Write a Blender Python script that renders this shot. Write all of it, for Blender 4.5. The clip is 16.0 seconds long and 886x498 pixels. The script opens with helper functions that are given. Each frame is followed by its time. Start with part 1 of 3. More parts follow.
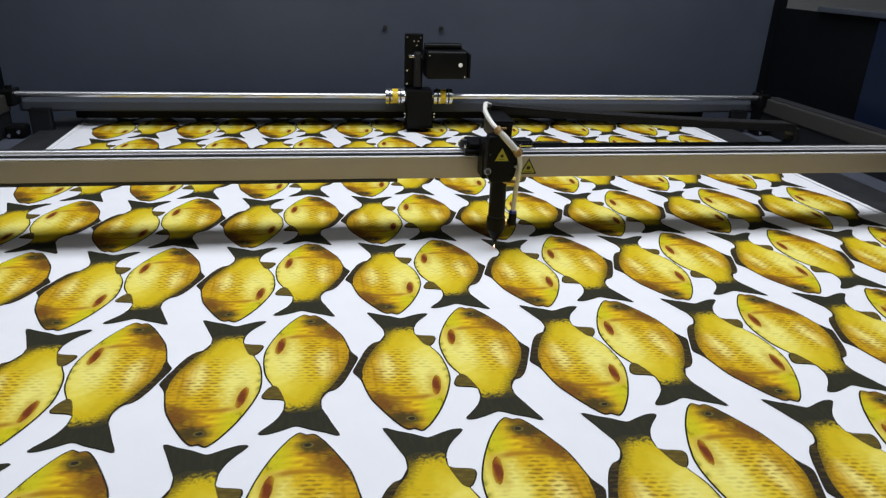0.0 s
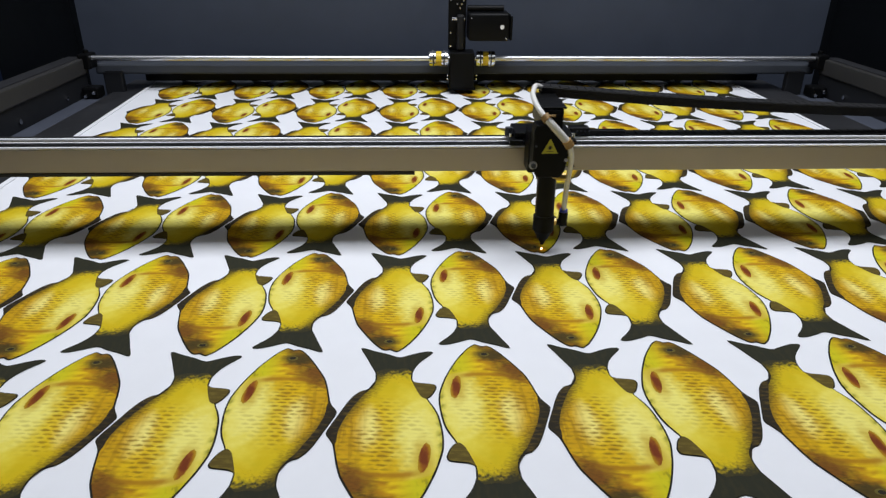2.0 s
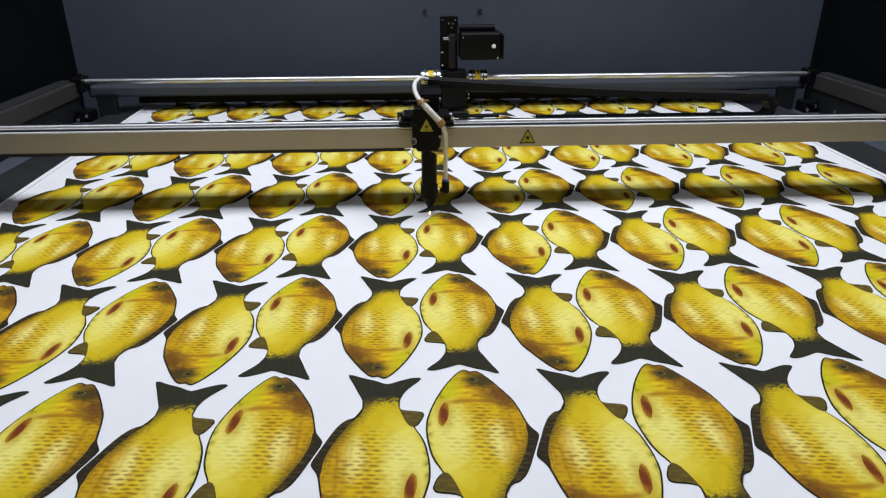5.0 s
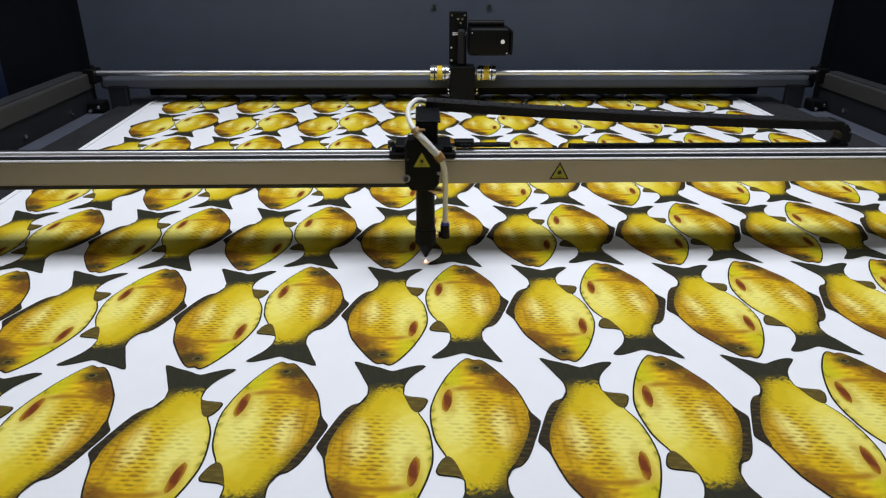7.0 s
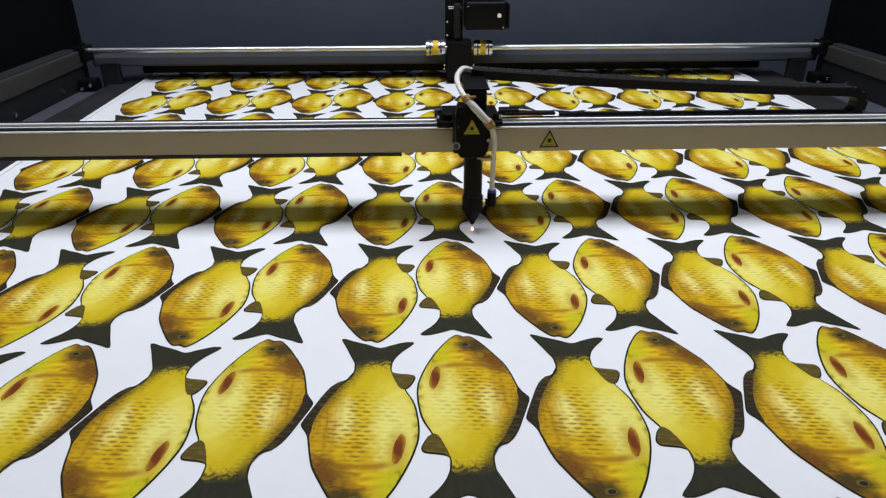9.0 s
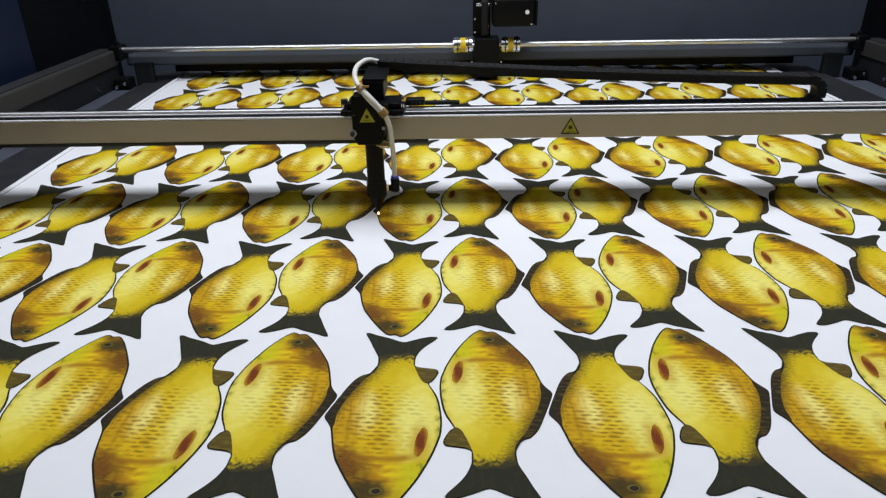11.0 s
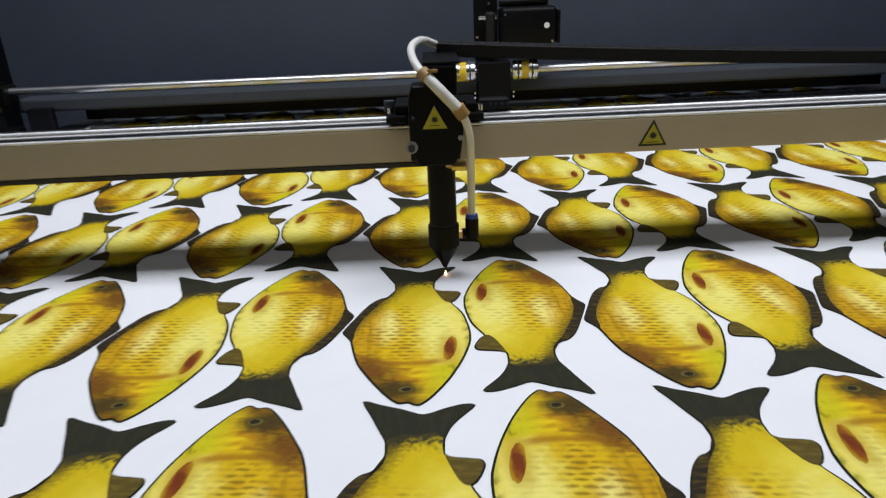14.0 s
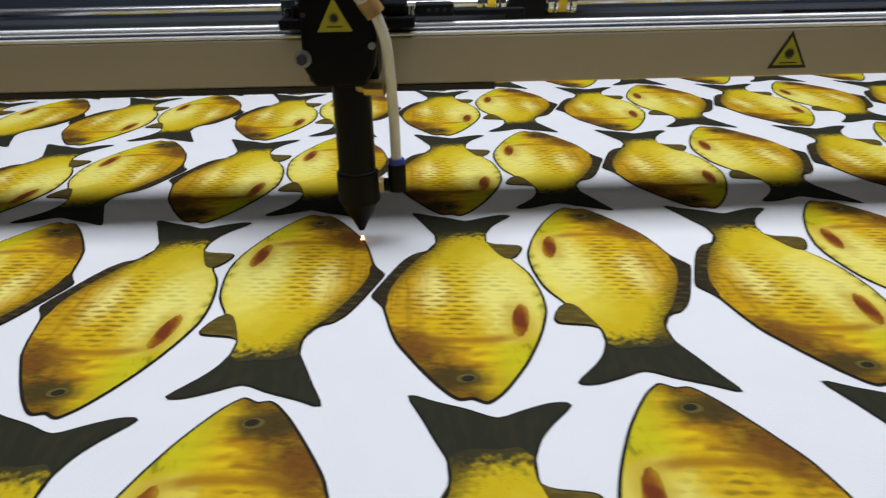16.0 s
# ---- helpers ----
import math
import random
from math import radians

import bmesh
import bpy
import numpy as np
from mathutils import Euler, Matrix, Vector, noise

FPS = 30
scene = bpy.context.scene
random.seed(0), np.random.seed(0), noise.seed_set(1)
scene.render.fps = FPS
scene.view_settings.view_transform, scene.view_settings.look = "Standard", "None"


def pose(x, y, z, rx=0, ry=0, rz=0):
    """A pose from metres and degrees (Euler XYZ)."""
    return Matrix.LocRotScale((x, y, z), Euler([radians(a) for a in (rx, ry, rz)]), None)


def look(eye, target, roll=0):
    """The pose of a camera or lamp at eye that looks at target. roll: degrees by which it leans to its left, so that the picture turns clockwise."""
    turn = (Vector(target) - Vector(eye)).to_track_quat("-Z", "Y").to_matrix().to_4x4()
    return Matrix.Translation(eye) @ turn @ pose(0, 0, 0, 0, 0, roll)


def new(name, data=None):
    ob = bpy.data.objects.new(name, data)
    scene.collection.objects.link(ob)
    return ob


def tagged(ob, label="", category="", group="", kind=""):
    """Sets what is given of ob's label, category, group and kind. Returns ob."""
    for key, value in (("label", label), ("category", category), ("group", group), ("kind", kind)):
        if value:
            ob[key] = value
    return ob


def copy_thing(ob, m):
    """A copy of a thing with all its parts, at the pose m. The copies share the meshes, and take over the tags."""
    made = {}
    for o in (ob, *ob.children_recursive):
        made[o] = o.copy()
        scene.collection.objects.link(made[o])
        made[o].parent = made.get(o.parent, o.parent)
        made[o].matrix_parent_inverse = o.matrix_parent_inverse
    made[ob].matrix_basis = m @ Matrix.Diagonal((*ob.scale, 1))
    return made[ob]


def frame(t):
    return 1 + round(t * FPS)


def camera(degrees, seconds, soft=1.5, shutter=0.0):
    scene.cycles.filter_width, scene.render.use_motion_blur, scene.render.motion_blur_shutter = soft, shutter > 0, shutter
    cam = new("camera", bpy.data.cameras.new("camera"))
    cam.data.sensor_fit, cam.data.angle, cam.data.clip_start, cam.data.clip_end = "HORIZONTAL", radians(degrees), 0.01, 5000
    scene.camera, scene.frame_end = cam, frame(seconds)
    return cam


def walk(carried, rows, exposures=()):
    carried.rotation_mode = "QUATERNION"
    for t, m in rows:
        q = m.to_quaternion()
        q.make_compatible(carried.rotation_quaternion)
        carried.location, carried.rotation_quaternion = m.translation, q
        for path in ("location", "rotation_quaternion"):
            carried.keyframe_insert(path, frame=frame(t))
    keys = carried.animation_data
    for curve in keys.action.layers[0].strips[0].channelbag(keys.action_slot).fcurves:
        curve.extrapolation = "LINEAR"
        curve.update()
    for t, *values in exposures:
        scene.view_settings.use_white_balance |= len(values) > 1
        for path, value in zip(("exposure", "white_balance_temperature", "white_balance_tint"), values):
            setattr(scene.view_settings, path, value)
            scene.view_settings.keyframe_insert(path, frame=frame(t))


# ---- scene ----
cam = camera(65.96, 16.0, 1.25, 0.5)
PATH = [
    (0, (-0.0679, -0.4639, 0.3647), (0.2464, 1.3541, -0.4075), 2.10),
    (0.5, (-0.0767, -0.4851, 0.3724), (0.2430, 1.3239, -0.4185), 0.68),
    (1, (-0.0347, -0.5079, 0.3661), (0.1742, 1.3018, -0.4593), 1.89),
    (1.5, (0.0038, -0.5272, 0.3631), (0.0886, 1.2878, -0.4727), 0.48),
    (2, (0.0189, -0.5342, 0.3598), (0.1018, 1.2729, -0.4930), 0.52),
    (2.5, (0.0284, -0.5290, 0.3565), (0.1213, 1.2664, -0.5198), 0.19),
    (3, (0.0356, -0.5220, 0.3595), (0.1305, 1.2809, -0.5011), -0.53),
    (3.5, (0.0353, -0.5227, 0.3600), (0.1347, 1.2851, -0.4897), -0.46),
    (4, (0.0330, -0.5247, 0.3629), (0.1306, 1.2866, -0.4795), -0.20),
    (4.5, (0.0308, -0.5252, 0.3662), (0.1223, 1.2997, -0.4472), -0.21),
    (7, (0.0316, -0.5382, 0.3637), (0.0963, 1.2844, -0.4572), 0.29),
    (7.5, (0.0309, -0.5390, 0.3611), (0.0926, 1.2738, -0.4816), 0.25),
    (8, (0.0348, -0.5368, 0.3583), (0.1035, 1.2691, -0.4983), 0.15),
    (10.5, (0.0536, -0.5223, 0.3523), (0.0473, 1.2701, -0.5348), -0.88),
    (11, (0.0492, -0.5322, 0.3526), (0.0228, 1.2647, -0.5253), -0.96),
    (11.5, (0.0504, -0.5339, 0.3450), (0.0281, 1.2388, -0.5810), -1.19),
    (12, (0.0322, -0.4897, 0.3320), (-0.0166, 1.2579, -0.6393), -2.41),
    (12.5, (-0.0163, -0.3864, 0.3228), (0.0105, 1.4150, -0.5456), -2.39),
    (13, (-0.0439, -0.2976, 0.3045), (0.0126, 1.5267, -0.5132), -2.63),
    (13.5, (-0.0222, -0.2132, 0.2712), (-0.0495, 1.6531, -0.4473), -2.47),
    (14, (0.0131, -0.1326, 0.2358), (0.0407, 1.7264, -0.5012), -2.44),
    (14.5, (0.0163, -0.0673, 0.2103), (0.0662, 1.7670, -0.5852), -1.85),
    (15, (0.0262, -0.0431, 0.1808), (0.1468, 1.7733, -0.6477), -0.66),
    (15.5, (0.0055, -0.0342, 0.1774), (0.0897, 1.7881, -0.6426), -1.27),
    (16, (-0.0216, -0.0176, 0.1758), (0.0076, 1.7997, -0.6587), -1.15),
]
walk(cam, [(t, look(eye, target, roll)) for t, eye, target, roll in PATH], exposures=[(0, -0.04), (12.3, -0.04), (13.5, -0.13), (14.5, -0.19), (16, -0.24)])

# ---- world, lights, exposure ----
world = bpy.data.worlds.new("room_air")
scene.world = world
world.use_nodes = True
world.node_tree.nodes["Background"].inputs[0].default_value = (0.75, 0.85, 1.0, 1)
world.node_tree.nodes["Background"].inputs[1].default_value = 0.05


def strip_lamp(name, x, y, z, sx, sy, watts, colour, target):
    data = bpy.data.lights.new(name, "AREA")
    data.shape, data.size, data.size_y, data.energy, data.color = "RECTANGLE", sx, sy, watts, colour
    ob = new(name, data)
    ob.matrix_world = look((x, y, z), target)
    return ob


LAMP_Y, LAMP_Z = 0.52, 1.55
strip_lamp("panel_lamp_light", 0.15, LAMP_Y, LAMP_Z, 2.1, 0.60, 35.6, (0.90, 0.93, 1.0), (0.15, LAMP_Y, 0))
# added fill from an unseen lamp: lifts the shadows and the beam's front
strip_lamp("room_fill_light", 0.2, -1.3, 2.35, 2.4, 1.4, 3.2, (0.92, 0.95, 1.0), (0.2, -1.3, 0))

# ---- materials ----


def mat(name, colour, rough=0.5, metal=0.0, vary=0.12, scale=60.0, bump=0.0, bump_scale=400.0, spec=0.5):
    m = bpy.data.materials.new(name)
    m.use_nodes = True
    nt = m.node_tree
    b = nt.nodes["Principled BSDF"]
    b.inputs["Roughness"].default_value, b.inputs["Metallic"].default_value = rough, metal
    b.inputs["Specular IOR Level"].default_value = spec
    co = nt.nodes.new("ShaderNodeTexCoord")
    n1, n2 = nt.nodes.new("ShaderNodeTexNoise"), nt.nodes.new("ShaderNodeTexNoise")
    n1.inputs["Scale"].default_value, n2.inputs["Scale"].default_value = scale, scale * 0.13
    n1.inputs["Detail"].default_value = 4
    add = nt.nodes.new("ShaderNodeMath")
    add.operation = "ADD"
    ramp = nt.nodes.new("ShaderNodeMapRange")
    ramp.inputs[1].default_value, ramp.inputs[2].default_value = 0.6, 1.4
    ramp.inputs[3].default_value, ramp.inputs[4].default_value = 1 - vary, 1 + vary
    mul = nt.nodes.new("ShaderNodeMix")
    mul.data_type, mul.blend_type = "RGBA", "MULTIPLY"
    mul.inputs[0].default_value = 1
    mul.inputs[6].default_value = (*colour, 1)
    for n in (n1, n2):
        nt.links.new(co.outputs["Object"], n.inputs["Vector"])
    nt.links.new(n1.outputs["Fac"], add.inputs[0])
    nt.links.new(n2.outputs["Fac"], add.inputs[1])
    nt.links.new(add.outputs[0], ramp.inputs[0])
    nt.links.new(ramp.outputs[0], mul.inputs[7])
    nt.links.new(mul.outputs[2], b.inputs["Base Color"])
    rr = nt.nodes.new("ShaderNodeMapRange")
    rr.inputs[1].default_value, rr.inputs[2].default_value = 0.6, 1.4
    rr.inputs[3].default_value, rr.inputs[4].default_value = max(rough - 0.08, 0.03), min(rough + 0.08, 1)
    nt.links.new(add.outputs[0], rr.inputs[0])
    nt.links.new(rr.outputs[0], b.inputs["Roughness"])
    if bump:
        n3, bp = nt.nodes.new("ShaderNodeTexNoise"), nt.nodes.new("ShaderNodeBump")
        n3.inputs["Scale"].default_value = bump_scale
        bp.inputs["Strength"].default_value, bp.inputs["Distance"].default_value = bump, 0.001
        nt.links.new(co.outputs["Object"], n3.inputs["Vector"])
        nt.links.new(n3.outputs["Fac"], bp.inputs["Height"])
        nt.links.new(bp.outputs[0], b.inputs["Normal"])
    return m


def glow(name, colour, strength):
    m = bpy.data.materials.new(name)
    m.use_nodes = True
    b = m.node_tree.nodes["Principled BSDF"]
    b.inputs["Emission Color"].default_value = (*colour, 1)
    b.inputs["Emission Strength"].default_value = strength
    return m


CLOTH = mat("white_polyester", (0.80, 0.81, 0.84), 0.85, 0, 0.025, 30, 0.25, 1500)
WALL = mat("slate_grey_powder_coat", (0.043, 0.053, 0.078), 0.6, 0, 0.10, 25, 0.15, 900)
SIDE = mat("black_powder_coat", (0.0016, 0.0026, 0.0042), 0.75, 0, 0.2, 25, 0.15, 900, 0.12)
BLUE = mat("dark_blue_paint", (0.004, 0.010, 0.034), 0.5, 0, 0.15, 18)
STRIP = mat("blue_grey_painted_steel", (0.060, 0.068, 0.090), 0.6, 0, 0.2, 30, 0.1, 600, 0.3)
BED = mat("blackened_steel", (0.035, 0.036, 0.04), 0.5, 0.4, 0.3, 40)
SLAT = mat("grey_steel_slat", (0.055, 0.057, 0.062), 0.55, 0.4, 0.35, 70)
BEAM = mat("champagne_anodised_aluminium", (0.48, 0.42, 0.325), 0.45, 0.35, 0.06, 20, 0.1, 700)
STEEL = mat("polished_steel", (0.72, 0.73, 0.75), 0.2, 1.0, 0.05, 30)
BRIGHT = mat("bright_satin_aluminium", (0.86, 0.87, 0.89), 0.34, 0.35, 0.05, 40)
SHAFT = mat("ground_steel", (0.74, 0.75, 0.77), 0.36, 1.0, 0.04, 30)
DULL = mat("grey_painted_steel", (0.048, 0.054, 0.066), 0.65, 0, 0.15, 20, 0, 400, 0.25)
BLACK = mat("black_anodised", (0.0032, 0.0034, 0.0038), 0.42, 0, 0.2, 80, 0.05, 900, 0.14)
# aluminium of the side rails, the weaker light there put into a darker colour
RAIL = mat("shaded_aluminium", (0.040, 0.039, 0.038), 0.55, 0.2, 0.1, 20, 0.1, 700)
CHAN = mat("brushed_grey_aluminium", (0.05, 0.05, 0.055), 0.45, 0.4, 0.08, 40)
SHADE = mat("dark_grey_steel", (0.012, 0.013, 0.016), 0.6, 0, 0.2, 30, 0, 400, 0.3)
RUBBER = mat("black_nylon", (0.008, 0.008, 0.009), 0.55, 0, 0.2, 80, 0, 400, 0.3)
HOSE = mat("milky_plastic_hose", (0.74, 0.73, 0.69), 0.4, 0, 0.08, 120)
TAPE = mat("amber_tape", (0.36, 0.22, 0.08), 0.45, 0, 0.3, 200)
BRASS = mat("brass", (0.55, 0.40, 0.16), 0.35, 0.9, 0.15, 100)
BLUEP = mat("blue_collar_plastic", (0.03, 0.05, 0.42), 0.35, 0, 0.08, 100)
YELLOW = mat("yellow_print", (0.46, 0.42, 0.02), 0.45, 0, 0.08, 200)
YRING = mat("yellow_polyurethane", (0.75, 0.52, 0.02), 0.45, 0, 0.1, 150)
WASHER = mat("zinc_washer", (0.34, 0.34, 0.35), 0.35, 0.85, 0.1, 150)
INK = mat("black_print", (0.015, 0.014, 0.012), 0.5, 0, 0.1, 200)
WHITEP = mat("white_sticker", (0.8, 0.8, 0.8), 0.5, 0, 0.04, 200)
ROOM = mat("room_plaster", (0.32, 0.32, 0.31), 0.9, 0, 0.06, 3)
RFLOOR = mat("grey_epoxy_floor", (0.22, 0.23, 0.24), 0.5, 0, 0.12, 4)
LAMP = glow("lit_diffuser", (0.9, 0.95, 1.0), 0.4)
SPARK = glow("cutting_glow", (1.0, 0.5, 0.25), 9.0)

# the printed fish: shades laid out in the fish's own metres, tail at 0, snout at -0.19


class Shade:
    """Small node-graph helper for the printed colours."""

    def __init__(self, name, rough=0.8):
        self.m = bpy.data.materials.new(name)
        self.m.use_nodes = True
        self.nt = self.m.node_tree
        self.b = self.nt.nodes["Principled BSDF"]
        self.b.inputs["Roughness"].default_value = rough
        self.b.inputs["Specular IOR Level"].default_value = 0.25
        self.co = self.nt.nodes.new("ShaderNodeTexCoord").outputs["Object"]
        sep = self.nt.nodes.new("ShaderNodeSeparateXYZ")
        self.nt.links.new(self.co, sep.inputs[0])
        self.x, self.y = sep.outputs[0], sep.outputs[1]

    def put(self, socket, v):
        if isinstance(v, (int, float)):
            socket.default_value = v
        elif isinstance(v, tuple):
            socket.default_value = (*v, 1)
        else:
            self.nt.links.new(v, socket)

    def op(self, kind, a, b=0.0):
        n = self.nt.nodes.new("ShaderNodeMath")
        n.operation = kind
        self.put(n.inputs[0], a)
        self.put(n.inputs[1], b)
        return n.outputs[0]

    def step(self, v, a, b):
        n = self.nt.nodes.new("ShaderNodeMapRange")
        n.interpolation_type = "SMOOTHSTEP"
        self.put(n.inputs[0], v)
        n.inputs[1].default_value, n.inputs[2].default_value = min(a, b), max(a, b)
        n.inputs[3].default_value, n.inputs[4].default_value = (0, 1) if a < b else (1, 0)
        return n.outputs[0]

    def noise(self, scale, stretch=(1, 1, 1), detail=3.0):
        mp, n = self.nt.nodes.new("ShaderNodeMapping"), self.nt.nodes.new("ShaderNodeTexNoise")
        mp.inputs["Scale"].default_value = stretch
        n.inputs["Scale"].default_value, n.inputs["Detail"].default_value = scale, detail
        self.nt.links.new(self.co, mp.inputs[0])
        self.nt.links.new(mp.outputs[0], n.inputs["Vector"])
        return n.outputs["Fac"]

    def blob(self, cx, cy, rx, ry, soft=0.6, wobble=0.0):
        """1 inside an ellipse, fading out at its rim."""
        dx = self.op("DIVIDE", self.op("SUBTRACT", self.x, cx), rx)
        dy = self.op("DIVIDE", self.op("SUBTRACT", self.y, cy), ry)
        d = self.op("SQRT", self.op("ADD", self.op("MULTIPLY", dx, dx), self.op("MULTIPLY", dy, dy)))
        if wobble:
            d = self.op("ADD", d, self.op("MULTIPLY", self.op("SUBTRACT", self.noise(110), 0.5), wobble))
        return self.step(d, 1 + soft * 0.5, 1 - soft * 0.5)

    def mix(self, f, a, b):
        n = self.nt.nodes.new("ShaderNodeMix")
        n.data_type = "RGBA"
        self.put(n.inputs[0], f)
        self.put(n.inputs[6], a)
        self.put(n.inputs[7], b)
        return n.outputs[2]

    def done(self, colour):
        self.nt.links.new(colour, self.b.inputs["Base Color"])
        return self.m


def fish_body_print():
    s = Shade("fish_body_print")
    rough, wash, patch = s.noise(70), s.noise(28), s.noise(45)
    fine = s.noise(260, (1, 2.2, 1), 2)
    streak = s.noise(60, (5.0, 0.7, 1), 1)

    def over(fac, amount, c, colour):
        return s.mix(s.op("MULTIPLY", fac, amount), c, colour)

    def both(a, b):
        return s.op("MULTIPLY", a, b)

    c = s.mix(s.step(rough, 0.3, 0.7), (0.53, 0.31, 0.001), (0.70, 0.46, 0.002))
    # lemon towards the tail and the belly
    c = over(s.step(s.y, -0.100, -0.05), 0.75, c, (0.60, 0.455, 0.003))
    c = over(both(s.step(s.y, -0.070, -0.025), s.step(rough, 0.42, 0.64)), 0.5, c, (0.40, 0.33, 0.003))
    c = over(both(s.step(s.op("ADD", s.x, s.op("MULTIPLY", rough, 0.012)), 0.004, 0.026), s.step(s.y, -0.040, -0.070)), 0.75, c, (0.68, 0.585, 0.07))
    # pale flank and breast
    c = over(s.blob(0.013, -0.098, 0.021, 0.042, 1.3, 1.0), 0.75, c, (0.74, 0.61, 0.05))
    c = over(s.blob(0.0175, -0.110, 0.0150, 0.034, 1.2, 1.1), 0.85, c, (0.82, 0.75, 0.20))
    c = over(s.blob(-0.023, -0.100, 0.0085, 0.021, 1.3, 0.9), 0.90, c, (0.87, 0.78, 0.22))
    # golden back with upright streaks
    back_side = s.blob(-0.041, -0.098, 0.015, 0.048, 1.2, 0.6)
    c = over(back_side, 0.7, c, (0.54, 0.29, 0.001))
    c = over(both(back_side, s.step(streak, 0.46, 0.62)), 0.45, c, (0.24, 0.125, 0.001))
    c = over(both(s.step(s.x, -0.004, -0.03), s.step(wash, 0.5, 0.66)), 0.35, c, (0.48, 0.30, 0.002))
    # scales: staggered, slightly slanting rows of short dashes, strongest along two bands of the flank
    u = s.op("ADD", s.op("ADD", s.op("MULTIPLY", s.y, 1 / 0.0046), s.op("MULTIPLY", s.x, 22.0)), s.op("MULTIPLY", rough, 1.0))
    v = s.op("ADD", s.op("MULTIPLY", s.x, 1 / 0.0110), s.op("MULTIPLY", wash, 1.8))
    row = s.op("FLOOR", u)
    shift = s.op("MULTIPLY", s.op("MODULO", s.op("ABSOLUTE", row), 2.0), 0.45)
    fx = s.op("SUBTRACT", s.op("FRACT", s.op("ADD", s.op("ADD", v, shift), s.op("MULTIPLY", fine, 0.30))), 0.5)
    fy = s.op("FRACT", u)
    arc = s.op("ADD", s.op("MULTIPLY", both(fx, fx), 1.3), s.op("ABSOLUTE", s.op("SUBTRACT", fy, 0.42)))
    where = s.op("ADD", s.blob(-0.011, -0.110, 0.0085, 0.038, 0.9, 0.7), s.blob(-0.034, -0.122, 0.0105, 0.026, 0.9, 0.7))
    where = s.op("ADD", where, s.op("MULTIPLY", s.blob(-0.012, -0.112, 0.034, 0.042, 0.9, 0.9), 0.45))
    where = s.op("MINIMUM", where, 1.0)
    scale = both(s.step(arc, 0.44, 0.08), where)
    c = over(both(scale, s.step(patch, 0.26, 0.56)), 0.80, c, (0.21, 0.115, 0.001))
    # head: golden cheek, yellow-green throat
    dx = s.op("ADD", s.x, 0.004)
    gill = s.op("ADD", s.y, s.op("MULTIPLY", both(dx, dx), -9.0))
    soft = s.op("ADD", gill, s.op("MULTIPLY", wash, 0.012))
    head = s.step(soft, -0.151, -0.156)
    hc = s.mix(s.step(s.noise(90, (0.45, 1.5, 1)), 0.35, 0.65), (0.44, 0.21, 0.001), (0.74, 0.52, 0.004))
    hc = over(s.step(s.x, -0.004, 0.016), 0.9, hc, (0.56, 0.51, 0.006))
    hc = over(both(s.step(s.x, 0.012, 0.022), s.step(s.noise(170, (1.2, 0.6, 1)), 0.52, 0.64)), 0.7, hc, (0.16, 0.19, 0.004))
    c = s.mix(head, c, hc)
    # brown edge of the gill cover and the arcs on the cheek
    line = both(s.step(s.op("ABSOLUTE", s.op("ADD", soft, 0.1470)), 0.0052, 0.0008), s.step(s.x, 0.026, 0.010))
    c = over(both(line, s.step(patch, 0.25, 0.50)), 0.80, c, (0.34, 0.145, 0.001))
    for at, wide in ((-0.1540, 0.0024), (-0.1600, 0.0026), (-0.1680, 0.0026)):
        ring = both(s.step(s.op("ABSOLUTE", s.op("SUBTRACT", soft, at)), wide, 0.0003), s.step(s.x, 0.016, -0.004))
        c = over(both(ring, s.step(patch, 0.36, 0.56)), 0.62, c, (0.24, 0.095, 0.001))
    edge = s.op("ADD", s.x, s.op("MULTIPLY", s.op("ADD", s.y, 0.14), 0.60))
    brow = both(s.step(s.op("ADD", edge, s.op("MULTIPLY", rough, 0.026)), -0.009, -0.028), s.step(s.op("ADD", s.y, s.op("MULTIPLY", fine, 0.016)), -0.124, -0.146))
    c = over(brow, 0.86, c, s.mix(s.step(fine, 0.35, 0.65), (0.035, 0.014, 0.001), (0.16, 0.062, 0.002)))
    c = over(s.blob(-0.031, -0.156, 0.013, 0.011, 1.2, 1.1), 0.72, c, (0.16, 0.052, 0.003))
    snout = s.blob(-0.0140, -0.1830, 0.0150, 0.0082, 0.9, 0.8)
    c = over(snout, 0.88, c, (0.045, 0.030, 0.004))
    # the breast fin's ochre halo
    c = over(s.blob(0.0205, -0.136, 0.0075, 0.021, 1.0, 0.9), 0.65, c, (0.48, 0.30, 0.004))
    # thin dusky rim, the dark back and the speckles at the root of the tail
    rimd = s.op("SUBTRACT", 1.0, s.blob(-0.006, -0.112, 0.0415, 0.086, 0.22, 0.20))
    rimd = both(rimd, s.step(s.y, -0.055, -0.075))
    c = over(rimd, 0.52, c, s.mix(s.step(s.x, -0.012, 0.012), (0.15, 0.080, 0.002), (0.30, 0.29, 0.006)))
    back = s.op("ADD", s.x, s.op("MULTIPLY", s.op("ADD", s.y, 0.05), -0.52))
    c = over(both(s.step(s.op("ADD", back, s.op("MULTIPLY", fine, 0.016)), -0.002, -0.019), s.step(s.y, -0.122, -0.098)), 0.88, c, (0.065, 0.042, 0.003))
    root = s.step(s.op("ADD", s.y, s.op("MULTIPLY", s.noise(300), 0.024)), -0.023, -0.012)
    c = over(root, 0.97, c, (0.028, 0.026, 0.010))
    speck = both(s.step(s.y, -0.048, -0.028), s.step(s.noise(420), 0.58, 0.68))
    c = over(speck, 0.6, c, (0.10, 0.08, 0.006))
    rim = both(s.step(s.x, 0.0300, 0.0350), s.step(s.noise(150), 0.42, 0.64))
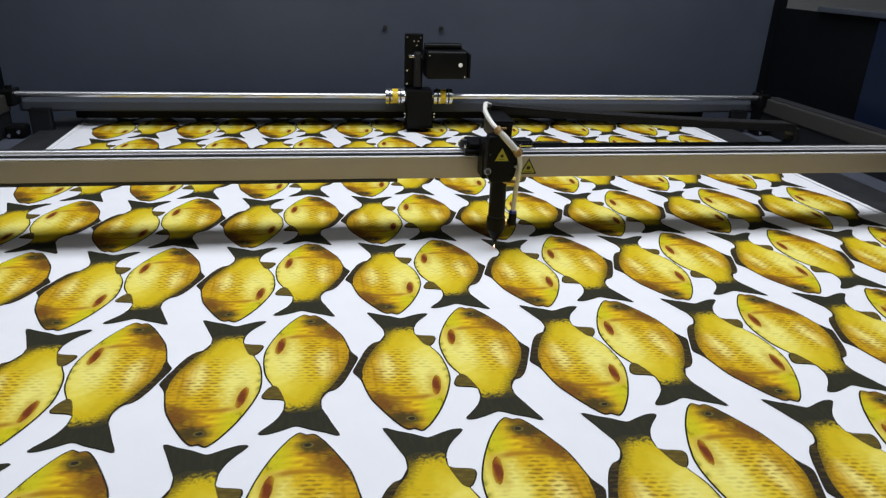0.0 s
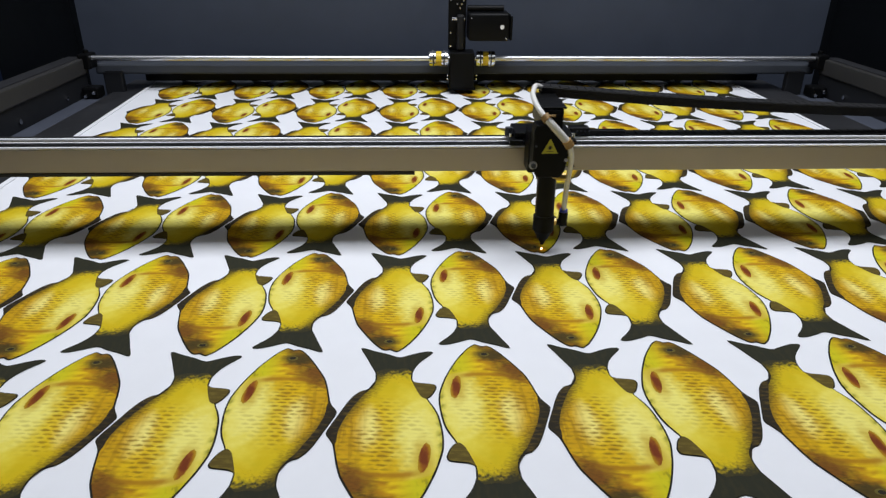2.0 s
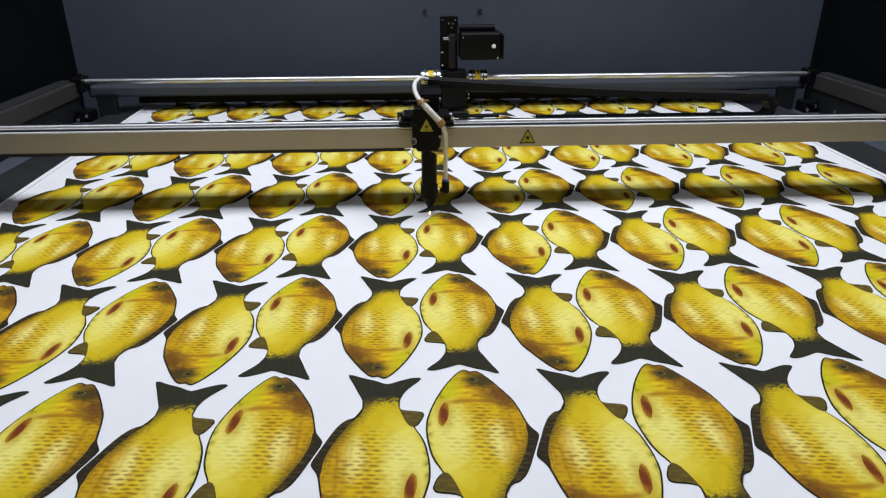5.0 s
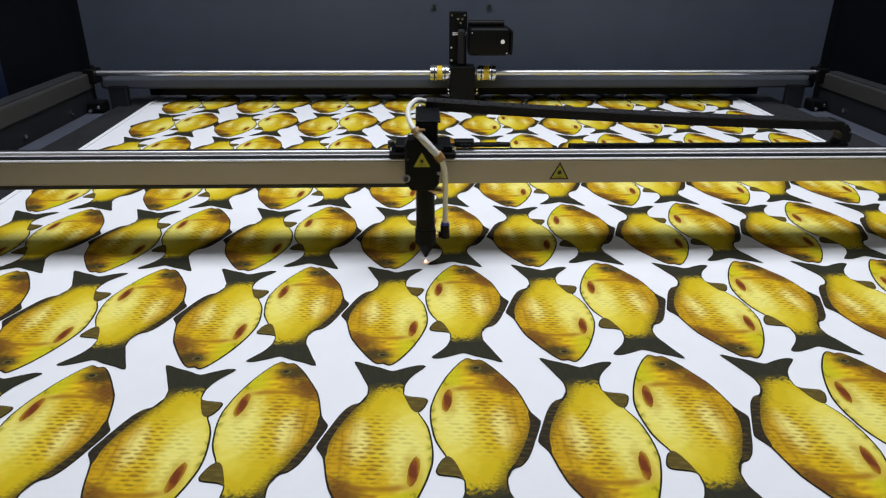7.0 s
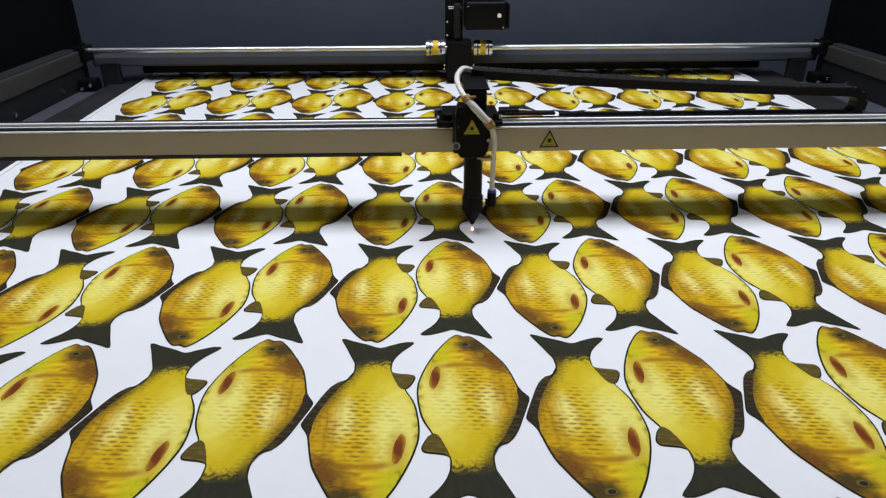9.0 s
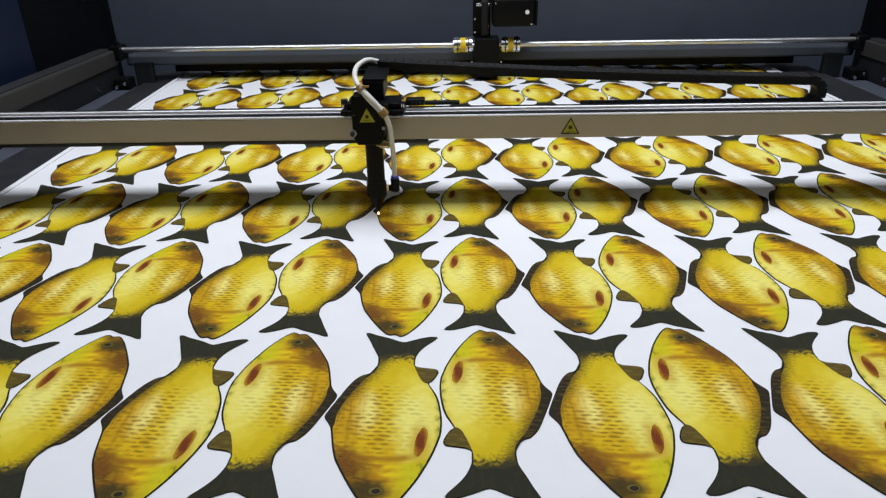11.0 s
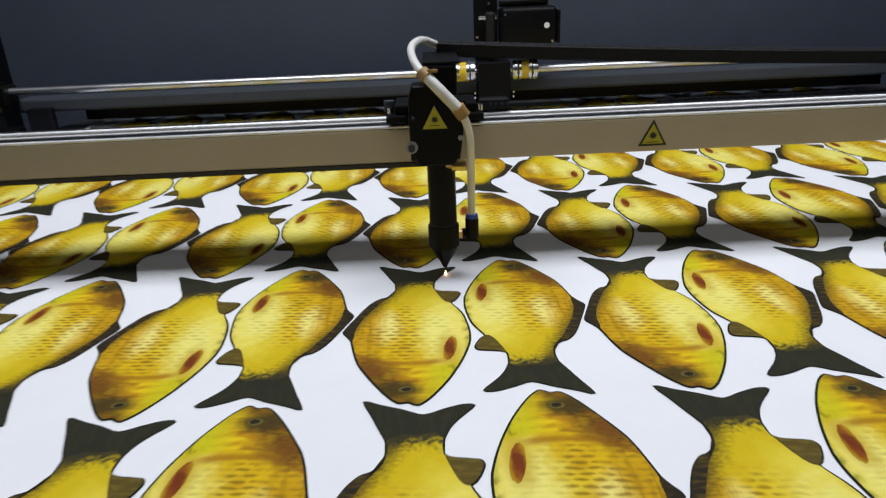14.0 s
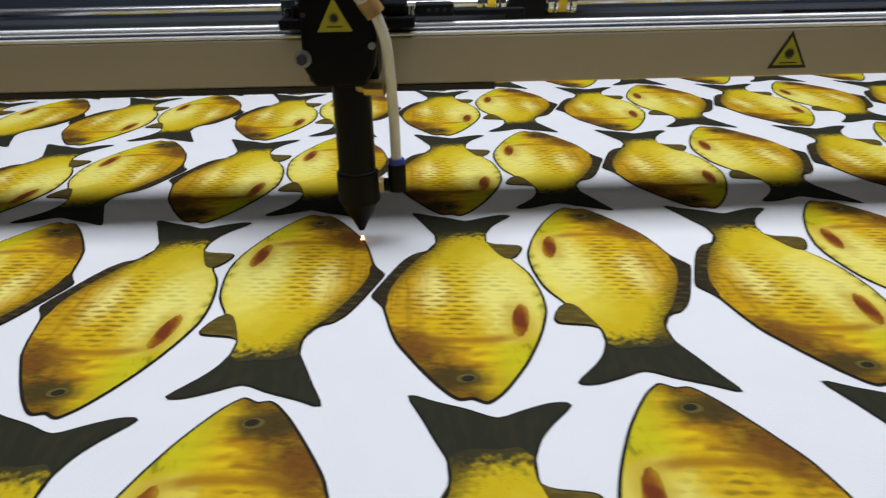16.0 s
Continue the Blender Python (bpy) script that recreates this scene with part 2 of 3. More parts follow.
    c = over(rim, 0.6, c, (0.14, 0.15, 0.008))
    return s.done(c)


def breast_fin_print():
    s = Shade("fish_pectoral_print")
    core = s.blob(0.0212, -0.1355, 0.0040, 0.0165, 0.8, 0.9)
    c = s.mix(s.step(s.noise(140, (1.6, 0.5, 1)), 0.4, 0.65), (0.16, 0.030, 0.002), (0.26, 0.075, 0.003))
    return s.done(s.mix(core, (0.42, 0.24, 0.004), c))


def fin_print(name, dark, light, stretch, fac=0.6):
    s = Shade(name)
    c = s.mix(s.op("MULTIPLY", s.step(s.noise(140, stretch), 0.45, 0.7), fac), dark, light)
    return s.done(c)


FISH = fish_body_print()
TAIL = fin_print("fish_tail_print", (0.018, 0.019, 0.009), (0.032, 0.028, 0.010), (1.4, 0.5, 1))
DORSAL = fin_print("fish_dorsal_print", (0.018, 0.013, 0.005), (0.12, 0.078, 0.011), (0.6, 2.2, 1))
PELVIC = fin_print("fish_pelvic_print", (0.09, 0.062, 0.008), (0.20, 0.15, 0.02), (0.6, 2.0, 1))
PECTORAL = breast_fin_print()
PUPILP = fin_print("fish_eye_print", (0.018, 0.014, 0.006), (0.05, 0.04, 0.015), (1, 1, 1))
RINGP = fin_print("fish_eye_ring_print", (0.12, 0.095, 0.016), (0.20, 0.16, 0.03), (1, 1, 1))
EDGEP = fin_print("fish_edge_print", (0.007, 0.007, 0.004), (0.016, 0.016, 0.006), (1, 1, 1))

# ---- building helpers ----


def part(name, bm, material, parent=None, label="", smooth=False):
    me = bpy.data.meshes.new(name)
    bm.normal_update()
    bm.to_mesh(me)
    bm.free()
    me.materials.append(material)
    if smooth:
        me.polygons.foreach_set("use_smooth", [True] * len(me.polygons))
        me.set_sharp_from_angle(angle=radians(35))
    ob = new(name, me)
    ob.parent = parent
    if label:
        ob["label"] = label
    return ob


def box(x0, x1, y0, y1, z0, z1, bevel=0.0, bm=None, segments=2):
    one = bmesh.new()
    bmesh.ops.create_cube(one, size=1)
    for v in one.verts:
        v.co = ((x0 + x1) / 2 + v.co.x * (x1 - x0), (y0 + y1) / 2 + v.co.y * (y1 - y0), (z0 + z1) / 2 + v.co.z * (z1 - z0))
    if bevel:
        bmesh.ops.bevel(one, geom=one.edges[:], offset=bevel, segments=segments, affect="EDGES", profile=0.5)
    return join(bm, one)


def join(bm, one):
    if bm is None:
        return one
    me = bpy.data.meshes.new("joined")
    one.to_mesh(me)
    one.free()
    bm.from_mesh(me)
    bpy.data.meshes.remove(me)
    return bm


def rod(a, b, r, seg=20, bm=None, r2=None, bevel=0.0):
    """A round bar from a to b, or a cone if r2 is given."""
    one = bmesh.new()
    a, b = Vector(a), Vector(b)
    bmesh.ops.create_cone(one, cap_ends=True, segments=seg, radius1=r, radius2=r if r2 is None else r2, depth=(b - a).length)
    if bevel:
        bmesh.ops.bevel(one, geom=[e for e in one.edges if len(e.link_faces) == 2 and any(len(f.verts) > 4 for f in e.link_faces)], offset=bevel, segments=2, affect="EDGES")
    bmesh.ops.transform(one, matrix=Matrix.Translation((a + b) / 2) @ (b - a).to_track_quat("Z", "Y").to_matrix().to_4x4(), verts=one.verts)
    return join(bm, one)


def curve_points(points, n=8):
    """A smooth line through points."""
    p = [Vector(q) for q in points]
    p = [2 * p[0] - p[1]] + p + [2 * p[-1] - p[-2]]
    out = []
    for k in range(1, len(p) - 2):
        for j in range(n):
            u = j / n
            out.append(0.5 * (2 * p[k] + (p[k + 1] - p[k - 1]) * u + (2 * p[k - 1] - 5 * p[k] + 4 * p[k + 1] - p[k + 2]) * u * u
                              + (3 * p[k] - p[k - 1] - 3 * p[k + 1] + p[k + 2]) * u ** 3))
    return out + [p[-2]]


def pipe(points, r, seg=12, n=8, bm=None, radii=None):
    """A round hose along a smooth line."""
    one = bmesh.new()
    line = curve_points(points, n)
    rings, side = [], Vector((0, 1, 0.01))
    for k, q in enumerate(line):
        way = (line[min(k + 1, len(line) - 1)] - line[max(k - 1, 0)]).normalized()
        side = (side - way * side.dot(way)).normalized()
        up = way.cross(side)
        rr = r if radii is None else r * radii(k / (len(line) - 1))
        rings.append([one.verts.new(q + rr * (side * math.cos(2 * math.pi * j / seg) + up * math.sin(2 * math.pi * j / seg))) for j in range(seg)])
    for a, b in zip(rings, rings[1:]):
        for j in range(seg):
            one.faces.new((a[j], a[(j + 1) % seg], b[(j + 1) % seg], b[j]))
    one.faces.new(rings[0][::-1])
    one.faces.new(rings[-1])
    bmesh.ops.recalc_face_normals(one, faces=one.faces)
    return join(bm, one)


def plate(outline, axis, a, b, bevel=0.0):
    """A flat plate of an outline: axis 'y' takes (x, z) points from y=a to y=b, 'z' takes (x, y) points."""
    bm = bmesh.new()
    vs = [bm.verts.new((p[0], a, p[1]) if axis == "y" else (p[0], p[1], a)) for p in outline]
    f = bm.faces.new(vs)
    if a != b:
        ext = bmesh.ops.extrude_face_region(bm, geom=[f])
        bmesh.ops.translate(bm, vec=(0, b - a, 0) if axis == "y" else (0, 0, b - a), verts=[g for g in ext["geom"] if isinstance(g, bmesh.types.BMVert)])
        bmesh.ops.recalc_face_normals(bm, faces=bm.faces)
        if bevel:
            bmesh.ops.bevel(bm, geom=bm.edges[:], offset=bevel, segments=1, affect="EDGES")
    else:
        bmesh.ops.recalc_face_normals(bm, faces=bm.faces)
        if axis == "z" and bm.faces[:][0].normal.z < 0:
            bmesh.ops.reverse_faces(bm, faces=bm.faces)
    return bm


def thing(name, label, category, group="", kind=""):
    return tagged(new(name), label, category, group, kind)


def structure(name, bm, material, label, category="structure"):
    return tagged(part(name, bm, material), label, category, kind="structure")


# ---- the machine's shell and the room ----
XL, XR = -0.612, 0.848           # cloth edges
WALL_Y = 1.300
structure("wall_back", box(-0.82, 1.105, WALL_Y, WALL_Y + 0.004, -0.30, 0.70), WALL, "slate grey powder-coated rear panel of the cutter", "wall")
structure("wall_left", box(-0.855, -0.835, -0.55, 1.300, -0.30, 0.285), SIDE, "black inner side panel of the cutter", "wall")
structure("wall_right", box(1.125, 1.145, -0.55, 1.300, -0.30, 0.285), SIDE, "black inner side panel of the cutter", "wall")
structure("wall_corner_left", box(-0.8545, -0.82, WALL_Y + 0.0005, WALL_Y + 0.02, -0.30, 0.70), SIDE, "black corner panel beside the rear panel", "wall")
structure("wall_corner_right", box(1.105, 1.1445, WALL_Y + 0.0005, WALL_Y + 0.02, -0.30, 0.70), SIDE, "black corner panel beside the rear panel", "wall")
structure("panel_left", box(-0.8345, -0.829, -0.50, 0.93, 0.00, 0.28), BLUE, "dark blue painted side cover inside the cutter", "panel")
structure("panel_right", box(1.119, 1.1245, -0.50, 0.93, 0.00, 0.28), BLUE, "dark blue painted side cover inside the cutter", "panel")
structure("trim_left", box(-0.88, -0.820, -0.55, 1.13, 0.286, 0.300, 0.003), STEEL, "bright metal ledge on the side panel", "trim")
structure("trim_right", box(1.110, 1.170, -0.55, 1.13, 0.286, 0.300, 0.003), STEEL, "bright metal ledge on the side panel", "trim")
structure("machine_base", box(-0.90, 1.19, -0.60, 1.320, -0.85, -0.31), BLUE, "dark blue painted base cabinet", "cabinet")
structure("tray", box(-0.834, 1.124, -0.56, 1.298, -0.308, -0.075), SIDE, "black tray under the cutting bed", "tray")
structure("floor", box(-3.5, 3.5, -3.5, 2.5, -0.95, -0.85), RFLOOR, "grey workshop floor", "floor")
structure("room_wall_north", box(-3.5, 3.5, 2.4, 2.5, -0.85, 2.5), ROOM, "pale plaster workshop wall", "wall")
structure("room_wall_south", box(-3.5, 3.5, -3.6, -3.5, -0.85, 2.5), ROOM, "pale plaster workshop wall", "wall")
structure("room_wall_west", box(-3.6, -3.5, -3.5, 2.5, -0.85, 2.5), ROOM, "pale plaster workshop wall", "wall")
structure("room_wall_east", box(3.5, 3.6, -3.5, 2.5, -0.85, 2.5), ROOM, "pale plaster workshop wall", "wall")
structure("ceiling", box(-3.6, 3.6, -3.6, 2.5, 2.5, 2.6), ROOM, "pale workshop ceiling", "ceiling")

# lamps' housings
hs = thing("panel_lamp", "long white panel lamp hanging over the cutter", "panel lamp")
part("housing", box(-0.92, 1.22, LAMP_Y - 0.315, LAMP_Y + 0.315, LAMP_Z + 0.022, LAMP_Z + 0.075, 0.004), WHITEP, hs)
part("diffuser", box(-0.90, 1.20, LAMP_Y - 0.302, LAMP_Y + 0.302, LAMP_Z + 0.004, LAMP_Z + 0.0215), LAMP, hs)
for x in (-0.6, 0.9):
    part("suspension", rod((x, LAMP_Y, LAMP_Z + 0.0752), (x, LAMP_Y, 2.4995), 0.003, 8), DULL, hs)
# made-up housing for the fill lamp, out of view
cl = thing("fill_panel", "wide white ceiling panel, added out of view as fill light", "ceiling light")
part("frame", box(-1.05, 1.45, -2.05, -0.55, 2.38, 2.499, 0.005), WHITEP, cl)
part("diffuser", box(-1.0, 1.4, -2.0, -0.6, 2.36, 2.379), LAMP, cl)

# ---- cutting bed ----
bed = thing("cutting_bed", "black steel slatted cutting bed under the cloth", "cutting bed")
part("bed_plate", box(-0.743, 1.012, -0.50, 1.275, -0.070, -0.030), BED, bed)
part("edge_strip", box(-0.743, -0.698, -0.50, 1.10, -0.0295, -0.004, 0.003), STRIP, bed, "dull grey edge strip")
part("edge_strip", box(0.952, 1.012, -0.50, 1.10, -0.0295, -0.004, 0.003), STRIP, bed, "dull grey edge strip")
part("inner_strip", box(-0.697, -0.60, -0.50, 1.275, -0.0295, -0.0022, 0.002), BED, bed)
part("inner_strip", box(0.848, 0.951, -0.50, 1.275, -0.0295, -0.0022, 0.002), BED, bed)
# slats, single where the cut-outs bare them, joined elsewhere
slat_mesh = None
for k in range(46):
    y = -0.494 + k * 0.0075
    if slat_mesh is None:
        first = part("slat", box(-0.598, 0.846, -0.0024, 0.0024, -0.0295, -0.0065, 0.0008, None, 1), SLAT, bed)
        slat_mesh = first.data
        ob = first
    else:
        ob = new("slat", slat_mesh)
        ob.parent = bed
    ob.location = (0, y, 0.0006 * math.sin(k * 2.7))
rest = bmesh.new()
for k in range(46, 235):
    y = -0.494 + k * 0.0075
    rest = box(-0.598, 0.846, y - 0.0024, y + 0.0024, -0.0295, -0.0065, 0, rest)
tagged(part("slats", rest, SLAT, bed), kind="stuff")
for x in (-0.30, -0.008, 0.28, 0.57):
    part("cross_bar", box(x - 0.004, x + 0.004, -0.50, 1.27, -0.0295, -0.0095), WHITEP if abs(x) < 0.01 else SLAT, bed)

# ---- cloth with the fish ----
PITCH, ROW, SLANT = 0.176, 0.2076, 0.46   # the print lies turned by SLANT degrees on the bed
TURN_X, TURN_Y = 0.0722, -0.1848   # tail of the head-up fish from the tail of the head-down fish
# the printed fish in mm, tail notch at the origin, snout towards -y
TAIL_L = [(-18.5, -29), (-19, -24), (-23, -14), (-28, -1), (-33.5, 13.3), (-23, 8.5), (-10, 3), (2, -3)]
TAIL_R = [(13.5, 1.2), (25, 5), (32.7, 3.8), (22.5, -8), (17, -16), (13.5, -25), (13, -30)]
BELLY = [(13.5, -38), (18, -47), (24, -58), (27, -66), (31, -75), (34, -85), (36, -100), (36.5, -112), (35.5, -124), (31, -140), (26, -153), (20, -166), (13, -178), (6, -188)]
SNOUT = [(0, -193.5), (-3, -193), (-7, -190.5), (-12, -191), (-16, -188)]
BACK = [(-22, -180), (-28, -170), (-34, -159), (-40, -147), (-43.5, -135), (-46, -123), (-47.5, -114), (-46.5, -98), (-43, -84), (-38, -70), (-32, -59), (-25, -50), (-20, -42), (-18.5, -34)]
DORSAL_L = [(-18.5, -36), (-21, -44), (-26, -49), (-31, -51), (-37, -58), (-42, -68), (-46, -78), (-50, -88), (-54.5, -101), (-51, -108), (-48, -114), (-46, -111), (-45.5, -98), (-40, -80), (-29.5, -58)]
PELVIC_L = [(12.5, -38), (18, -41), (26, -42.5), (32, -44), (33.5, -48), (31, -55), (28, -60), (24, -63), (19, -58)]
FULL = TAIL_L + TAIL_R + [(13, -38), (18, -41), (26, -42.5), (32, -44), (33.5, -48), (31, -55), (28, -60), (25.5, -63)] + BELLY[4:] + SNOUT + BACK[:6] + \
    [(-48, -114), (-51, -108), (-54.5, -101), (-50, -88), (-46, -78), (-42, -68), (-37, -58), (-31, -51), (-26, -49), (-21, -44), (-18.5, -36)]


def rounded(points, n=3):
    """The closed outline in metres, with its bends smoothed."""
    p = [Vector((x / 1000, y * 1.036 / 1000)) for x, y in points]
    k = len(p)
    out = []
    for i in range(k):
        a, b, c, d = p[i - 1], p[i], p[(i + 1) % k], p[(i + 2) % k]
        ta, tb = (c - a) * 0.4, (d - b) * 0.4
        for j in range(n):
            u = j / n
            h = u * u * (3 - 2 * u)
            out.append(b.lerp(c, h) + ta * (u * (1 - u) ** 2) - tb * (u * u * (1 - u)))
    return out


def grown(line, d):
    """The outline pushed outwards by d."""
    k = len(line)
    area = sum(line[i].x * line[(i + 1) % k].y - line[(i + 1) % k].x * line[i].y for i in range(k))
    s = 1 if area > 0 else -1
    out = []
    for i in range(k):
        w = (line[(i + 1) % k] - line[i - 1]).normalized()
        out.append(line[i] + Vector((w.y, -w.x)) * d * s)
    return out


def sheet(line, z):
    """A flat filled piece of an outline."""
    bm = bmesh.new()
    vs = [bm.verts.new((q.x, q.y, z)) for q in line]
    es = [bm.edges.new((vs[i], vs[(i + 1) % len(vs)])) for i in range(len(vs))]
    bmesh.ops.triangle_fill(bm, edges=es, use_beauty=True)
    for f in bm.faces:
        f.normal_update()
        if f.normal.z < 0:
            f.normal_flip()
    return bm


def ellipse(cx, cy, rx, ry, lean=0.0, seg=18, ragged=0.0):
    rng = random.Random(5)
    pts = []
    for i in range(seg):
        a = 2 * math.pi * i / seg
        k = 1 + ragged * (rng.random() - 0.5)
        x, y = rx * k * math.cos(a), ry * k * math.sin(a)
        pts.append(Vector((cx + x * math.cos(lean) - y * math.sin(lean), cy + x * math.sin(lean) + y * math.cos(lean))))
    return pts


def build_fish():
    whole = rounded(FULL)
    fish = part("fish_print", sheet(grown(whole, 0.0007), 0.0003), EDGEP)
    body = rounded(TAIL_L[:2] + [(-16, -21), (-8, -19), (0, -20), (8, -19), (12, -22)] + TAIL_R[-2:] + BELLY + SNOUT + BACK)
    part("body", sheet(grown(body, -0.0008), 0.0006), FISH, fish)
    part("tail_fin", sheet(grown(rounded(TAIL_L + TAIL_R + [(6, -29.5), (-4, -29), (-14, -28.5)]), -0.0003), 0.00045), TAIL, fish, "dark olive tail fin")
    part("dorsal_fin", sheet(rounded(DORSAL_L), 0.00075), DORSAL, fish, "dark brown back fin")
    part("pelvic_fin", sheet(grown(rounded(PELVIC_L), -0.0004), 0.00075), PELVIC, fish, "olive brown belly fin")
    part("pectoral_fin", sheet(ellipse(0.0214, -0.1355, 0.0044, 0.0160, -0.16, 30, 0.10), 0.00075), PECTORAL, fish, "rust red breast fin")
    part("eye", sheet(ellipse(-0.0085, -0.1835, 0.0046, 0.0032, 0.1), 0.00075), RINGP, fish, "brown fish eye")
    part("pupil", sheet(ellipse(-0.0080, -0.1838, 0.0030, 0.0022, 0.1), 0.0009), PUPILP, fish)
    return fish


def cell(i, j, up):
    """The pose of a fish: column pair i, row j, head up or down."""
    x, y = i * PITCH, j * ROW
    if up:
        x, y = x + TURN_X, y + TURN_Y
    return pose(0.0020, -0.0033, 0, 0, 0, SLANT) @ pose(x, y, 0, 0, 0, 180 if up else 0)


def build_cloth():
    bm = bmesh.new()
    es = []

    def ring(pts):
        vs = [bm.verts.new((q[0], q[1], 0)) for q in pts]
        es.extend(bm.edges.new((vs[k], vs[(k + 1) % len(vs)])) for k in range(len(vs)))

    edge = []
    for k in range(41):
        edge.append((XL - 0.028 * (1.67 * k / 40 - 1.07) + 0.0015 * math.sin(k * 1.3), -0.42 + 1.67 * k / 40))
    for k in range(41):
        edge.append((XR + 0.0015 * math.sin(k * 1.7), 1.25 - 1.67 * k / 40))
    ring(edge)
    hole = rounded(FULL, 2)
    for i in range(-3, 5):
        for up in (False, True):
            m = cell(i, -1, up)
            ring([(m @ Vector((q.x, q.y, 0)))[:2] for q in hole])
    bmesh.ops.triangle_fill(bm, edges=es, use_beauty=True)
    for f in bm.faces:
        f.normal_update()
        if f.normal.z < 0:
            f.normal_flip()
    ext = bmesh.ops.extrude_face_region(bm, geom=bm.faces[:])
    bmesh.ops.translate(bm, vec=(0, 0, -0.0015), verts=[g for g in ext["geom"] if isinstance(g, bmesh.types.BMVert)])
    bmesh.ops.recalc_face_normals(bm, faces=bm.faces)
    return part("printed_cloth", bm, CLOTH)


cloth = tagged(build_cloth(), "white cloth printed with yellow fish, a row already cut out", "cloth")
for x0, lean in ((XL + 0.0035, 0.028), (XR - 0.0035, 0.0)):
    hem = box(x0 - 0.0045, x0 + 0.0045, -0.42, 1.25, 0.0004, 0.0020, 0.0006)
    for v in hem.verts:
        v.co.x -= lean * (v.co.y - 0.65)
    part("hem", hem, CLOTH, cloth, "folded white edge")
pattern = build_fish()
pattern.parent = cloth
pattern.matrix_basis = cell(0, 0, False)
for j in range(0, 7):
    for i in range(-3, 5):
        for up in (False, True):
            if (i, j, up) != (0, 0, False):
                copy_thing(pattern, cell(i, j, up))

# ---- rear drive: shaft, cross bar, motor ----
bar = thing("cross_bar", "dull grey steel bar across the rear of the bed", "bar")
part("bar_body", box(-0.735, 1.015, 1.148, 1.199, 0.036, 0.060, 0.004), DULL, bar)
part("bar_flange", box(-0.64, 0.90, 1.200, 1.235, 0.010, 0.050, 0.001), BLACK, bar, "black lower flange")
for x in (-0.690, 0.962):
    part("bracket", box(x - 0.022, x + 0.022, 1.130, 1.1475, -0.029, 0.045, 0.003), SHADE, bar)

shaft = thing("drive_shaft", "polished round steel drive shaft with couplings", "shaft")
part("rod", rod((-0.742, 1.105, 0.069), (0.080, 1.105, 0.069), 0.0062), SHAFT, shaft, smooth=True)
part("rod", rod((0.190, 1.105, 0.069), (1.004, 1.105, 0.069), 0.0062), SHAFT, shaft, smooth=True)
part("stub", rod((0.080, 1.105, 0.069), (0.190, 1.105, 0.069), 0.005), STEEL, shaft, smooth=True)


def coupling(x):
    c = part("coupling", rod((x - 0.022, 1.105, 0.069), (x - 0.0065, 1.105, 0.069), 0.0185, 24, None, None, 0.0015), STEEL, shaft, "silver coupling", True)
    part("jaw_half", rod((x + 0.0065, 1.105, 0.069), (x + 0.022, 1.105, 0.069), 0.0185, 24, None, None, 0.0015), STEEL, c, smooth=True)
    part("spider", rod((x - 0.0064, 1.105, 0.069), (x + 0.0064, 1.105, 0.069), 0.0165, 24), YRING, c, "yellow insert", True)
    for k in (-0.0125, 0.0125):
        part("groove", rod((x + k - 0.0012, 1.105, 0.069), (x + k + 0.0012, 1.105, 0.069), 0.0189, 24), DULL, c, smooth=True)
        part("screw", rod((x + k, 1.0870, 0.065), (x + k, 1.0845, 0.0645), 0.0022, 10), INK, c)


coupling(0.079)
coupling(0.190)
shaft.location = (0.001, 0.015, 0.0095)
for x in (-0.738, 1.004):
    e = part("end_bearing", box(x - 0.013, x + 0.013, 1.085, 1.129, 0.046, 0.080, 0.003), BLACK, shaft, "black end bearing")
    part("cap_nut", rod((x, 1.107, 0.080), (x, 1.107, 0.087), 0.006, 6), BLACK, e)

motor = thing("drive_motor", "black gearbox and motor standing on the rear bar", "motor")
part("gearbox", box(0.104, 0.161, 1.075, 1.129, 0.004, 0.088, 0.002), BLACK, motor)
back_plate = part("back_plate", box(0.101, 0.142, 1.110, 1.124, 0.089, 0.208, 0.0015), BLACK, motor)
part("foot", box(0.100, 0.165, 1.073, 1.1295, 0.0022, 0.0038), BLACK, motor)
part("pulley_cover", box(0.120, 0.137, 1.090, 1.1095, 0.090, 0.170, 0.004), RUBBER, motor)
body_m = part("motor_body", box(0.144, 0.240, 1.068, 1.136, 0.114, 0.177, 0.008, None, 3), BLACK, motor, smooth=True)
part("motor_cap", box(0.2405, 0.246, 1.070, 1.134, 0.116, 0.170, 0.002), BLACK, motor)
part("top_rod", rod((0.1425, 1.09, 0.1845), (0.226, 1.09, 0.1845), 0.0070, 16), BLACK, motor, "black round top bar", True)
part("label_dot", rod((0.222, 1.0672, 0.146), (0.222, 1.0682, 0.146), 0.0048, 20), WHITEP, motor, "white round sticker")
for x, z in ((0.106, 0.200), (0.136, 0.200), (0.106, 0.128), (0.136, 0.112), (0.121, 0.192), (0.131, 0.192), (0.106, 0.098), (0.127, 0.183)):
    part("screw", rod((x, 1.1105, z), (x, 1.1075, z), 0.0023, 10), STEEL, back_plate)
part("tension_bolt", rod((0.108, 1.098, 0.160), (0.138, 1.098, 0.160), 0.0042, 12), STEEL, motor, "bright bolt")
for x, z in ((0.151, 0.166), (0.232, 0.120)):
    part("screw", rod((x, 1.0685, z), (x, 1.0665, z), 0.002, 10), STEEL, body_m)
for x in (0.098, 0.166):
    for z in (0.028, 0.036):
        part("screw", rod((x, 1.0760, z), (x, 1.0735, z), 0.0018, 8), STEEL, motor)
motor.location = (0.002, 0.014, 0.0085)
